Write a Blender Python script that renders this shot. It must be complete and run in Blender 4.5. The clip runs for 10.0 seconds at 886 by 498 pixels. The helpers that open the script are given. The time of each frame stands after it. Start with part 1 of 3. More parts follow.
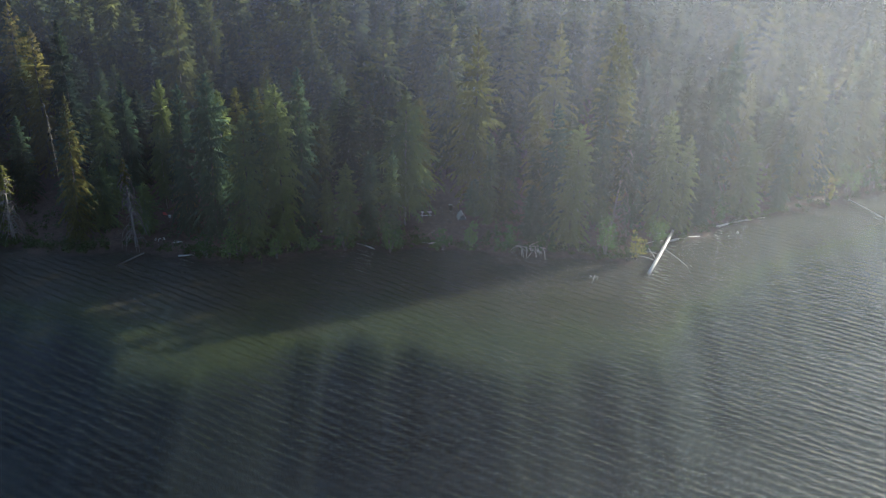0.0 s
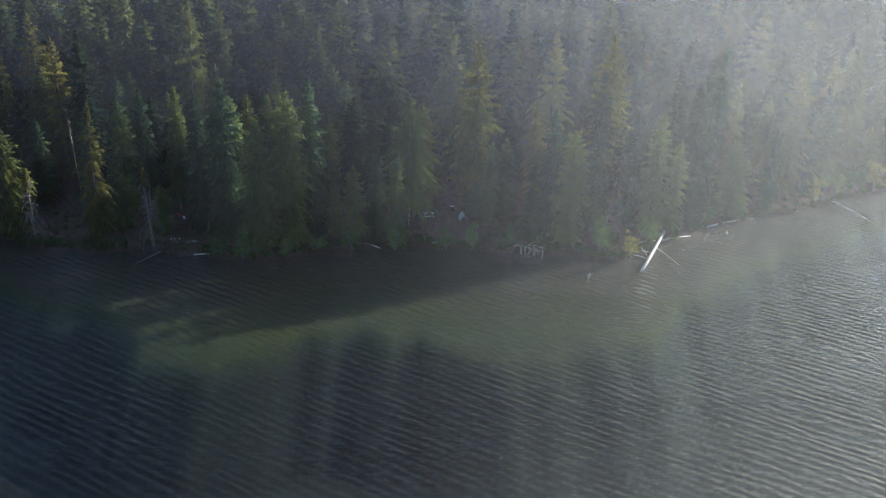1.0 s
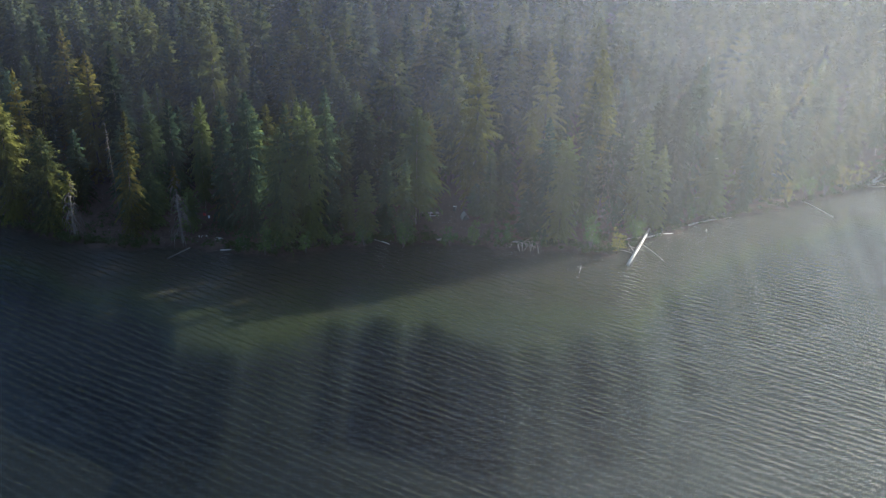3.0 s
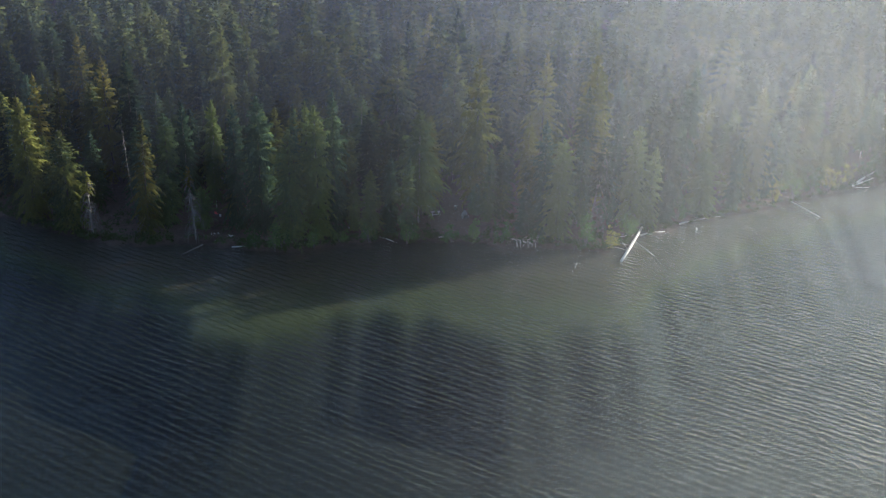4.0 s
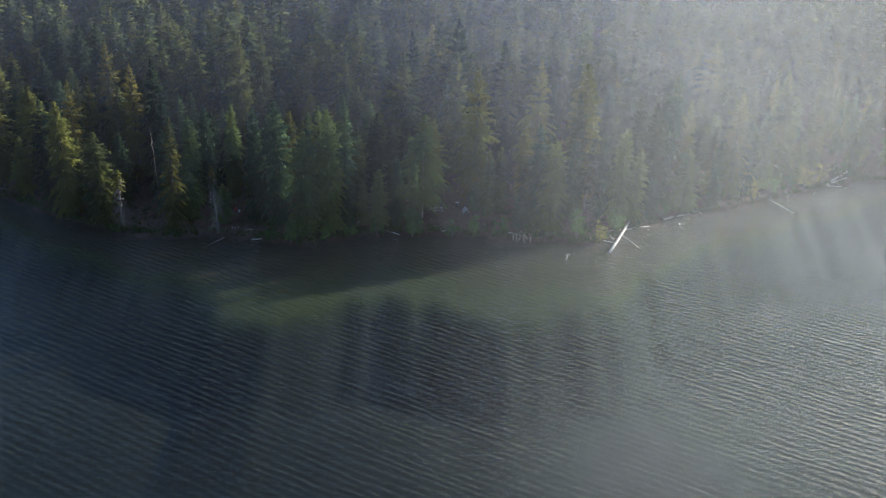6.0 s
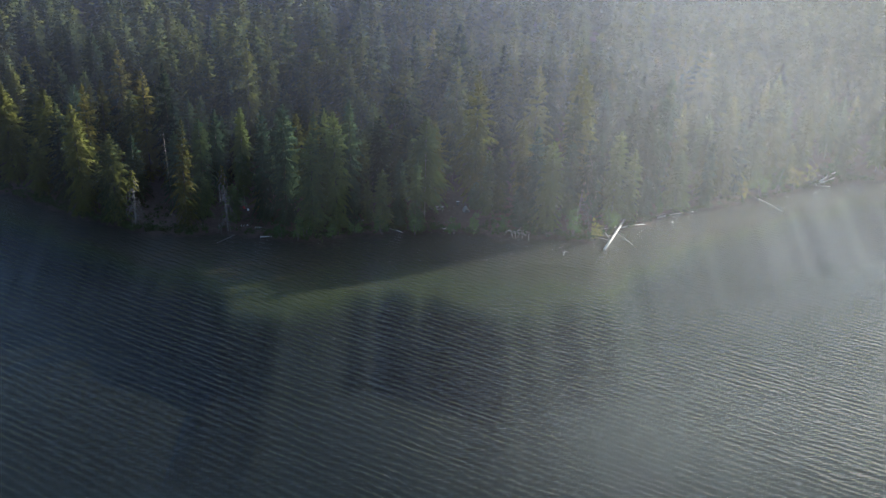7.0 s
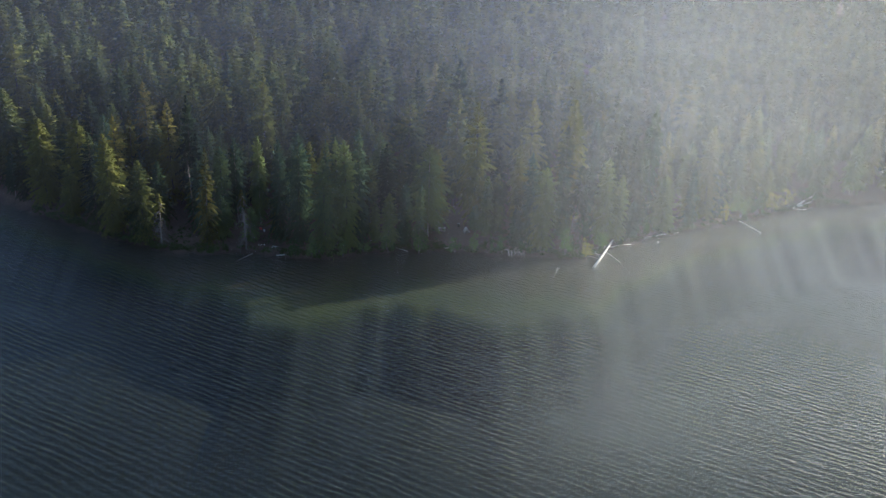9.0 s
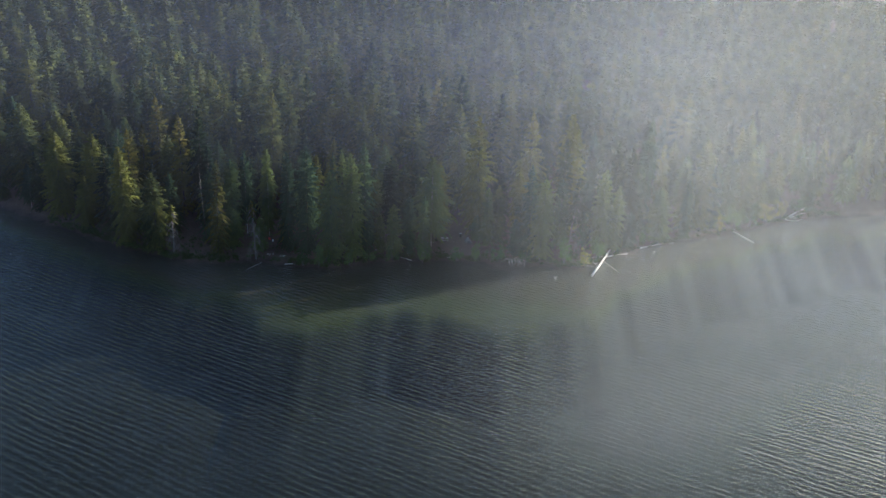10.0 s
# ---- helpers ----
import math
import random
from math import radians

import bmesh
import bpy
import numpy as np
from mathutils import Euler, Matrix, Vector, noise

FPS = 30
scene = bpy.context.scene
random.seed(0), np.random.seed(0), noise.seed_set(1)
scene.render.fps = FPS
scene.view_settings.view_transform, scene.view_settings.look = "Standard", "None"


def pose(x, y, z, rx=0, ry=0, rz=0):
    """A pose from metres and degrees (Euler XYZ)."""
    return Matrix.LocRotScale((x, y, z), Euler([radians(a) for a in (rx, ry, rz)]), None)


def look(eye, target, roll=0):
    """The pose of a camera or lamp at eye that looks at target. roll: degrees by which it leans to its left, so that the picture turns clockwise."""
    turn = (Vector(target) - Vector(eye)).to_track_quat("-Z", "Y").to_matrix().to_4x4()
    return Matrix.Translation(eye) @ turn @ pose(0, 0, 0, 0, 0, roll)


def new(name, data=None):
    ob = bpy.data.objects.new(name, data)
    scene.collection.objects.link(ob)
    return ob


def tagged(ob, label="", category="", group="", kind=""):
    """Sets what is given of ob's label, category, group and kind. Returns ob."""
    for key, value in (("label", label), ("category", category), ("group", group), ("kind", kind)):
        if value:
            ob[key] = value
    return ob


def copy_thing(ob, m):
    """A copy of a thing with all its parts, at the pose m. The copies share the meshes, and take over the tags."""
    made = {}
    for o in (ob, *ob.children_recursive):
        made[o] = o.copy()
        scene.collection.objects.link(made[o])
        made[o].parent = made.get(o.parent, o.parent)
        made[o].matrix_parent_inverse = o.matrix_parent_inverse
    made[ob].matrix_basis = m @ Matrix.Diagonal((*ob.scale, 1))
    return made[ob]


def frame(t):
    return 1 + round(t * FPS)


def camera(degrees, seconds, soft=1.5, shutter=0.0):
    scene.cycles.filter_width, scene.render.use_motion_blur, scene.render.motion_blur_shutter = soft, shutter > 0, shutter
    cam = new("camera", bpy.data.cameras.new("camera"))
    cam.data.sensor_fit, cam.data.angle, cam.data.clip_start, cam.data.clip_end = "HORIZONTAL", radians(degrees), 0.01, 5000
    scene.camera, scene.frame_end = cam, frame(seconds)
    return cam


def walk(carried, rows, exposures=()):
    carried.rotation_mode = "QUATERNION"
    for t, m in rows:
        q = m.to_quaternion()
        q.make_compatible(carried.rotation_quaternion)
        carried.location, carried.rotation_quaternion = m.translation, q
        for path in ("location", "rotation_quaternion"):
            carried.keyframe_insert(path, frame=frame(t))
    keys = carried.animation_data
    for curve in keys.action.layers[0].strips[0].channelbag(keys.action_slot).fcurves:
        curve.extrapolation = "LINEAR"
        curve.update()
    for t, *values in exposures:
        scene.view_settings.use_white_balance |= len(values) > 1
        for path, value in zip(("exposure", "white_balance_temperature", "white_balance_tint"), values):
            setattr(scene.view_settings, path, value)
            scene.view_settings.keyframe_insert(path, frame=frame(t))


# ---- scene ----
cam = camera(50.0, 10.0, soft=1.2)
ROWS = [
    (0.0, 0.00, 0.00, 60.15, 0.000, -24.790, 1.895),
    (0.5, -0.40, -3.61, 61.19, -0.095, -24.598, 1.921),
    (1.0, -0.94, -6.79, 62.12, -0.229, -24.445, 1.949),
    (1.5, -1.39, -10.35, 63.14, -0.346, -24.298, 1.980),
    (2.0, -1.94, -13.62, 64.09, -0.450, -24.182, 1.950),
    (2.5, -2.35, -17.09, 65.20, -0.551, -24.096, 1.985),
    (4.0, -3.83, -27.88, 68.23, -0.891, -23.796, 2.161),
    (4.5, -3.95, -31.76, 69.03, -0.892, -23.634, 2.187),
    (5.0, -4.33, -34.84, 70.17, -0.949, -23.659, 2.234),
    (5.5, -4.40, -38.49, 71.40, -0.937, -23.664, 2.241),
    (7.0, -5.39, -49.10, 74.43, -1.077, -23.531, 2.278),
    (7.5, -5.43, -52.89, 75.56, -1.026, -23.254, 2.263),
    (8.0, -5.60, -56.75, 76.66, -0.991, -22.831, 2.205),
    (8.5, -5.60, -60.43, 77.52, -0.924, -22.316, 2.173),
    (9.0, -5.60, -64.29, 78.62, -0.881, -21.858, 2.200),
    (9.5, -5.78, -67.94, 79.43, -0.834, -21.392, 2.180),
    (10.0, -6.18, -71.39, 80.44, -0.816, -21.054, 2.199),
]
walk(cam, [(t, pose(x, y, z, 90 + pitch, 0, yaw) @ pose(0, 0, 0, 0, 0, roll)) for t, x, y, z, yaw, pitch, roll in ROWS],
     exposures=[(0.0, 2.25, 4900, 10), (10.0, 2.25, 4900, 10)])

# ---- light: low morning sun behind the forest, hazy sky ----
SUN_AZ, SUN_EL = 60.0, 18.5            # degrees from +y towards +x, degrees above the horizon
world = bpy.data.worlds.new("sky")
scene.world = world
world.use_nodes = True
wn, wl = world.node_tree.nodes, world.node_tree.links
sky = wn.new("ShaderNodeTexSky")
sky.sky_type = 'NISHITA'
sky.sun_disc = False
sky.sun_elevation, sky.sun_rotation = radians(SUN_EL), radians(SUN_AZ)
sky.air_density, sky.dust_density = 1.2, 3.4
wl.new(sky.outputs[0], wn["Background"].inputs[0])
wn["Background"].inputs[1].default_value = 0.05

sun = new("sun", bpy.data.lights.new("sun", 'SUN'))
sun.data.energy, sun.data.angle, sun.data.color = 5.0, radians(0.6), (1.0, 0.83, 0.54)
sun_dir = Vector((math.sin(radians(SUN_AZ)) * math.cos(radians(SUN_EL)),
                  math.cos(radians(SUN_AZ)) * math.cos(radians(SUN_EL)), math.sin(radians(SUN_EL))))
sun.matrix_world = look(sun_dir * 300, (0, 0, 0))


# ---- materials ----
def material(name):
    m = bpy.data.materials.new(name)
    m.use_nodes = True
    m.node_tree.nodes.clear()
    return m, m.node_tree.nodes, m.node_tree.links


def node(nodes, kind, **values):
    n = nodes.new(kind)
    for key, value in values.items():
        n.inputs[key].default_value = value
    return n


def ramp(nodes, stops):
    n = nodes.new("ShaderNodeValToRGB")
    while len(n.color_ramp.elements) < len(stops):
        n.color_ramp.elements.new(0.5)
    for e, (p, c) in zip(n.color_ramp.elements, stops):
        e.position, e.color = p, (*c, 1)
    return n


def foliage(name, dark, mid, light, clump=0.16, glow=0.22, boughs=False):
    """Needles or leaves: colour varies from plant to plant, from bough to bough and in clumps; thin enough to let light through."""
    m, n, l = material(name)
    geo, obj = n.new("ShaderNodeNewGeometry"), n.new("ShaderNodeObjectInfo")
    noise_a = node(n, "ShaderNodeTexNoise", Scale=clump, Detail=3.0)
    noise_b = node(n, "ShaderNodeTexNoise", Scale=2.6, Detail=2.0)
    l.new(geo.outputs["Position"], noise_a.inputs["Vector"])
    l.new(geo.outputs["Position"], noise_b.inputs["Vector"])
    a = node(n, "ShaderNodeMath"); a.operation = 'MULTIPLY_ADD'
    a.inputs[1].default_value, a.inputs[2].default_value = 0.18, -0.22
    l.new(geo.outputs["Random Per Island"], a.inputs[0])
    b = n.new("ShaderNodeMath"); b.operation = 'MULTIPLY_ADD'; b.inputs[1].default_value = 0.62
    l.new(obj.outputs["Random"], b.inputs[0]); l.new(a.outputs[0], b.inputs[2])
    c = n.new("ShaderNodeMath"); c.operation = 'MULTIPLY_ADD'; c.inputs[1].default_value = 0.75
    l.new(noise_a.outputs[0], c.inputs[0]); l.new(b.outputs[0], c.inputs[2])
    d = n.new("ShaderNodeMath"); d.operation = 'MULTIPLY_ADD'; d.inputs[1].default_value = 0.25
    l.new(noise_b.outputs[0], d.inputs[0]); l.new(c.outputs[0], d.inputs[2])
    col = ramp(n, [(0.18, dark), (0.55, mid), (0.92, light)])
    l.new(d.outputs[0], col.inputs[0])
    p = node(n, "ShaderNodeBsdfDiffuse", Roughness=0.4)
    tr = n.new("ShaderNodeBsdfTranslucent")
    mix = node(n, "ShaderNodeMixShader", Fac=glow)
    out = n.new("ShaderNodeOutputMaterial")
    l.new(col.outputs[0], p.inputs["Color"]); l.new(col.outputs[0], tr.inputs["Color"])
    l.new(p.outputs[0], mix.inputs[1]); l.new(tr.outputs[0], mix.inputs[2]); l.new(mix.outputs[0], out.inputs[0])
    if boughs:      # needles stand all round a twig: a tuft takes light as its bough faces
        face, turn_ = n.new("ShaderNodeAttribute"), n.new("ShaderNodeVectorTransform")
        face.attribute_name = "outward"
        turn_.vector_type, turn_.convert_from, turn_.convert_to = 'NORMAL', 'OBJECT', 'WORLD'
        l.new(face.outputs["Vector"], turn_.inputs[0])
        l.new(turn_.outputs[0], p.inputs["Normal"]); l.new(turn_.outputs[0], tr.inputs["Normal"])
    return m


def surface(name, stops, scale=1.0, detail=6.0, rough=0.85, bump=0.3, bump_scale=6.0, stretch=(1, 1, 1), coords="Object"):
    """A weathered solid: two scales of colour noise and a fine relief."""
    m, n, l = material(name)
    tc, mp = n.new("ShaderNodeTexCoord"), n.new("ShaderNodeMapping")
    mp.inputs["Scale"].default_value = stretch
    l.new(tc.outputs[coords], mp.inputs["Vector"])
    na = node(n, "ShaderNodeTexNoise", Scale=scale, Detail=detail, Roughness=0.65)
    nb = node(n, "ShaderNodeTexNoise", Scale=bump_scale, Detail=4.0)
    l.new(mp.outputs[0], na.inputs["Vector"]); l.new(mp.outputs[0], nb.inputs["Vector"])
    mx = node(n, "ShaderNodeMath"); mx.operation = 'MULTIPLY_ADD'
    mx.inputs[1].default_value = 0.35
    l.new(nb.outputs[0], mx.inputs[0])
    sc = n.new("ShaderNodeMath"); sc.operation = 'MULTIPLY'; sc.inputs[1].default_value = 0.8
    l.new(na.outputs[0], sc.inputs[0]); l.new(sc.outputs[0], mx.inputs[2])
    col = ramp(n, stops)
    l.new(mx.outputs[0], col.inputs[0])
    bp = node(n, "ShaderNodeBump", Strength=bump, Distance=0.05)
    l.new(nb.outputs[0], bp.inputs["Height"])
    p = node(n, "ShaderNodeBsdfPrincipled", Roughness=rough)
    p.inputs["Specular IOR Level"].default_value = 0.25
    l.new(col.outputs[0], p.inputs["Base Color"]); l.new(bp.outputs[0], p.inputs["Normal"])
    out = n.new("ShaderNodeOutputMaterial")
    l.new(p.outputs[0], out.inputs[0])
    return m


NEEDLE = foliage("spruce_needles", (0.014, 0.024, 0.016), (0.045, 0.064, 0.032), (0.140, 0.142, 0.031), glow=0.42, boughs=True)
NEEDLE_BLUE = foliage("fir_needles", (0.009, 0.016, 0.015), (0.026, 0.041, 0.030), (0.085, 0.100, 0.034), glow=0.42, boughs=True)
# lighter copy of the needles: sky light on the open forest edge, painted in
NEEDLE_SKYLIT = foliage("skylit_spruce_needles", (0.028, 0.048, 0.032), (0.064, 0.100, 0.052), (0.135, 0.165, 0.046), glow=0.42, boughs=True)
# green needles with the gold of low sun put into their colour
NEEDLE_SUNLIT = foliage("sunlit_gold_needles", (0.020, 0.025, 0.013), (0.070, 0.072, 0.020), (0.175, 0.155, 0.032), glow=0.42, boughs=True)
LEAF = foliage("willow_leaves", (0.024, 0.048, 0.018), (0.055, 0.098, 0.030), (0.105, 0.150, 0.046), clump=0.5, glow=0.4)
WEED = foliage("bank_weeds", (0.012, 0.020, 0.010), (0.028, 0.044, 0.016), (0.055, 0.072, 0.026), clump=0.5, glow=0.3)
LEAF_GOLD = foliage("yellow_leaves", (0.075, 0.080, 0.020), (0.17, 0.160, 0.040), (0.27, 0.235, 0.060), clump=0.5, glow=0.45)
BARK = surface("conifer_bark", [(0.25, (0.030, 0.024, 0.020)), (0.6, (0.060, 0.048, 0.040)), (0.9, (0.11, 0.09, 0.075))],
               scale=1.2, bump=0.6, stretch=(1, 1, 0.25))
PALE_BARK = surface("pale_bark", [(0.25, (0.17, 0.14, 0.115)), (0.6, (0.30, 0.26, 0.22)), (0.9, (0.42, 0.38, 0.33))],
                    scale=1.5, bump=0.4, stretch=(1, 1, 0.4))
DEADWOOD = surface("silvered_deadwood", [(0.2, (0.18, 0.165, 0.14)), (0.55, (0.36, 0.33, 0.29)), (0.9, (0.56, 0.52, 0.47))],
                   scale=1.6, bump=0.4, stretch=(3, 3, 0.4))
TWIG = surface("grey_twigs", [(0.2, (0.055, 0.048, 0.042)), (0.8, (0.13, 0.115, 0.10))], scale=2.0)


def ground_material():
    """Needle litter under the trees, bare reddish soil at the camp, gravel at the edge, then brown and weedy sediment
    below the water; light lost in deep water is painted as a near-black bed.
    """
    m, n, l = material("lake_shore_ground")
    geo = n.new("ShaderNodeNewGeometry")
    sep = n.new("ShaderNodeSeparateXYZ")
    l.new(geo.outputs["Position"], sep.inputs[0])
    big = node(n, "ShaderNodeTexNoise", Scale=0.09, Detail=4.0, Roughness=0.6)
    fine = node(n, "ShaderNodeTexNoise", Scale=1.7, Detail=6.0, Roughness=0.7)
    for q in (big, fine):
        l.new(geo.outputs["Position"], q.inputs["Vector"])
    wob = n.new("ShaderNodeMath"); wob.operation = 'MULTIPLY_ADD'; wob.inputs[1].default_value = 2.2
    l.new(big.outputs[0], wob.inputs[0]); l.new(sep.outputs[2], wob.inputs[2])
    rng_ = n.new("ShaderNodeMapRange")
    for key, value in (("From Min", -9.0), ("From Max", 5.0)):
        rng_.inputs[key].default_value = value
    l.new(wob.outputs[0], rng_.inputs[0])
    # lowest stops: the dimming by deep water, put into the bed's colour
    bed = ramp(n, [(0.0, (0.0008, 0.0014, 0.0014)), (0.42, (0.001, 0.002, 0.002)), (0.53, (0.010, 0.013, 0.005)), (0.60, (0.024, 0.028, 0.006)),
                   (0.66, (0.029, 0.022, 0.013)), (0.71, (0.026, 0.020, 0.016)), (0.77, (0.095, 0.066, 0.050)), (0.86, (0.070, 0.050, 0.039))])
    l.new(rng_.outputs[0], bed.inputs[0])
    shade = ramp(n, [(0.3, (0.55, 0.55, 0.55)), (0.7, (1.25, 1.2, 1.15))])
    l.new(fine.outputs[0], shade.inputs[0])
    mul = n.new("ShaderNodeMix"); mul.data_type = 'RGBA'; mul.blend_type = 'MULTIPLY'
    mul.inputs[0].default_value = 1.0
    l.new(bed.outputs[0], mul.inputs[6]); l.new(shade.outputs[0], mul.inputs[7])
    bp = node(n, "ShaderNodeBump", Strength=0.6, Distance=0.12)
    l.new(fine.outputs[0], bp.inputs["Height"])
    p = node(n, "ShaderNodeBsdfPrincipled", Roughness=0.95)
    p.inputs["Specular IOR Level"].default_value = 0.15
    l.new(mul.outputs[2], p.inputs["Base Color"]); l.new(bp.outputs[0], p.inputs["Normal"])
    out = n.new("ShaderNodeOutputMaterial")
    l.new(p.outputs[0], out.inputs[0])
    return m


def water_material():
    """Clear lake water: what lies below shows through it, gloss rises at low angles; wind ripples and a longer swell."""
    m, n, l = material("lake_water")
    geo, mp = n.new("ShaderNodeNewGeometry"), n.new("ShaderNodeMapping")
    spin = n.new("ShaderNodeMapping")
    spin.inputs["Rotation"].default_value = (0, 0, radians(31))
    mp.inputs["Scale"].default_value = (0.36, 1.2, 1.0)
    l.new(geo.outputs["Position"], spin.inputs["Vector"])
    l.new(spin.outputs[0], mp.inputs["Vector"])
    rip = node(n, "ShaderNodeTexNoise", Scale=1.3, Detail=3.0, Roughness=0.6, Distortion=0.4)
    crest = node(n, "ShaderNodeTexWave", Scale=0.2, Distortion=6.5, Detail=3.0)
    crest.inputs["Detail Scale"].default_value = 0.7
    crest.bands_direction = 'Y'
    calm = node(n, "ShaderNodeTexNoise", Scale=0.03, Detail=3.0)
    l.new(mp.outputs[0], rip.inputs["Vector"]); l.new(mp.outputs[0], crest.inputs["Vector"])
    l.new(geo.outputs["Position"], calm.inputs["Vector"])
    amp = ramp(n, [(0.3, (0.5, 0.5, 0.5)), (0.65, (1, 1, 1))])
    l.new(calm.outputs[0], amp.inputs[0])
    h2 = n.new("ShaderNodeMath"); h2.operation = 'MULTIPLY_ADD'; h2.inputs[1].default_value = 0.4
    l.new(crest.outputs[1], h2.inputs[0]); l.new(rip.outputs[0], h2.inputs[2])
    h = n.new("ShaderNodeMath"); h.operation = 'MULTIPLY'
    l.new(h2.outputs[0], h.inputs[0]); l.new(amp.outputs[0], h.inputs[1])
    bp = node(n, "ShaderNodeBump", Strength=1.0, Distance=0.34)
    l.new(h.outputs[0], bp.inputs["Height"])
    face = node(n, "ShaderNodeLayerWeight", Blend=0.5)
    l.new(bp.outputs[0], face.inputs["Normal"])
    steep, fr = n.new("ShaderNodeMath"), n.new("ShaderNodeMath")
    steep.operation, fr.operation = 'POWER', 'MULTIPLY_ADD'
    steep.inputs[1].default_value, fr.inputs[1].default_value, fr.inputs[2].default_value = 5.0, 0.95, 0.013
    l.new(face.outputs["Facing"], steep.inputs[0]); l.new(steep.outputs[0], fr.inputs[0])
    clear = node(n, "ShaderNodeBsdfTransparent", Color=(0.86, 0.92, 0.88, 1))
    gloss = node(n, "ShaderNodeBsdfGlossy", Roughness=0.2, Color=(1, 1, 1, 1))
    l.new(bp.outputs[0], gloss.inputs["Normal"])
    silt, body = node(n, "ShaderNodeBsdfDiffuse", Color=(0.10, 0.16, 0.17, 1)), node(n, "ShaderNodeMixShader", Fac=0.002)   # fine matter afloat in the water
    l.new(clear.outputs[0], body.inputs[1]); l.new(silt.outputs[0], body.inputs[2])
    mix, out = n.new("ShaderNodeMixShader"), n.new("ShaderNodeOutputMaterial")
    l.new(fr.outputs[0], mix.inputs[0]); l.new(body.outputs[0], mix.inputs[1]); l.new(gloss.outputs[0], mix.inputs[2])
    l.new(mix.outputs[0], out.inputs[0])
    return m


# ---- ground and lake ----
SHORE_X = (-420, -160, -91, -76, -64, -52, -47, -43, -37, -29, -20, -10.6, -7.5, -4.6, 5, 18, 28, 31.5, 34.7, 40.6, 44.5, 60, 75, 94, 116, 180, 460)
SHORE_Y = (270, 186, 141, 131.7, 125.5, 124, 126.4, 125.6, 124.6, 123.3, 127.3, 130, 128.2, 130.6, 129.5, 129.2, 127.8, 130.5, 134.9, 137.5, 142, 149.5, 158, 169.5, 174, 183, 235)

SHELF_X, SHELF_W = (-120, -70, -50, -40, -26, -16, -5, 11, 22, 34, 57, 90, 200), (4, 5, 14, 27, 27, 21, 26, 31, 25, 18, 9, 7, 7)   # width of the shallows


def shore(x):
    """The waterline's y at x."""
    return np.interp(x, SHORE_X, SHORE_Y) + 0.35 * np.sin(x * 1.3) + 0.25 * np.sin(x * 2.9 + 1)


def height(x, y):
    """The ground's height: a low bank, then a slope that steepens inland; below the water a shelf and a drop-off."""
    x, y = np.asarray(x, float), np.asarray(y, float)
    s = y - shore(x)
    rough_ = 0.12 * np.sin(x * 0.9 + 0.4 * y) * np.sin(y * 0.7 - 0.3 * x) + 0.5 * np.sin(x * 0.06 + 1) * np.sin(y * 0.05)
    land = 0.55 * np.tanh(np.maximum(s, 0) / 1.2) + 0.035 * np.maximum(s - 4, 0) + 0.00032 * np.maximum(s - 4, 0) ** 2 + rough_ * np.clip(s / 12, 0, 1)
    edge = np.interp(x, SHELF_X, SHELF_W) + 1.2 * np.sin(x * 0.31) + 0.7 * np.sin(x * 0.83 + 2)
    bed = -0.08 * np.minimum(-s, edge) - 0.45 * np.clip(-s - edge, 0, 20) - 0.05 * np.clip(-s - edge - 28, 0, 120)
    return np.where(s > 0, land, bed)


def axis(lo, hi, fine_lo, fine_hi, fine, coarse):
    return np.concatenate([np.arange(lo, fine_lo, coarse), np.arange(fine_lo, fine_hi, fine), np.arange(fine_hi, hi + 1, coarse)])


def mesh_object(name, verts, faces, mat, parent=None, smooth=False):
    me = bpy.data.meshes.new(name)
    me.from_pydata([tuple(v) for v in verts] if not isinstance(verts, list) else verts, [], faces if isinstance(faces, list) else faces.tolist())
    if smooth:
        me.polygons.foreach_set("use_smooth", [True] * len(me.polygons))
    me.materials.append(mat)
    ob = new(name, me)
    if parent:
        ob.parent = parent
    return ob


def grid_mesh(name, xs, ys, zfun, mat):
    gx, gy = np.meshgrid(xs, ys)
    v = np.stack([gx.ravel(), gy.ravel(), np.asarray(zfun(gx, gy)).ravel()], 1)
    w = len(xs)
    i = (np.arange(len(ys) - 1)[:, None] * w + np.arange(w - 1)[None, :]).ravel()
    return mesh_object(name, v, np.stack([i, i + 1, i + 1 + w, i + w], 1), mat, smooth=True)


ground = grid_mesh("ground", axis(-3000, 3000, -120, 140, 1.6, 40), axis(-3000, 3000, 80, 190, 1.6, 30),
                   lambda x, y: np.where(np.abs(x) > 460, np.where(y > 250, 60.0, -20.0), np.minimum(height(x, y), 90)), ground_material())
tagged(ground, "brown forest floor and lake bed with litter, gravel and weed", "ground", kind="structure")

water = grid_mesh("water", axis(-3000, 3000, -160, 200, 20, 200), axis(-3000, 1200, -100, 240, 20, 200), lambda x, y: 0 * x, water_material())
tagged(water, "dark teal lake water with fine wind ripples", "lake", kind="structure")


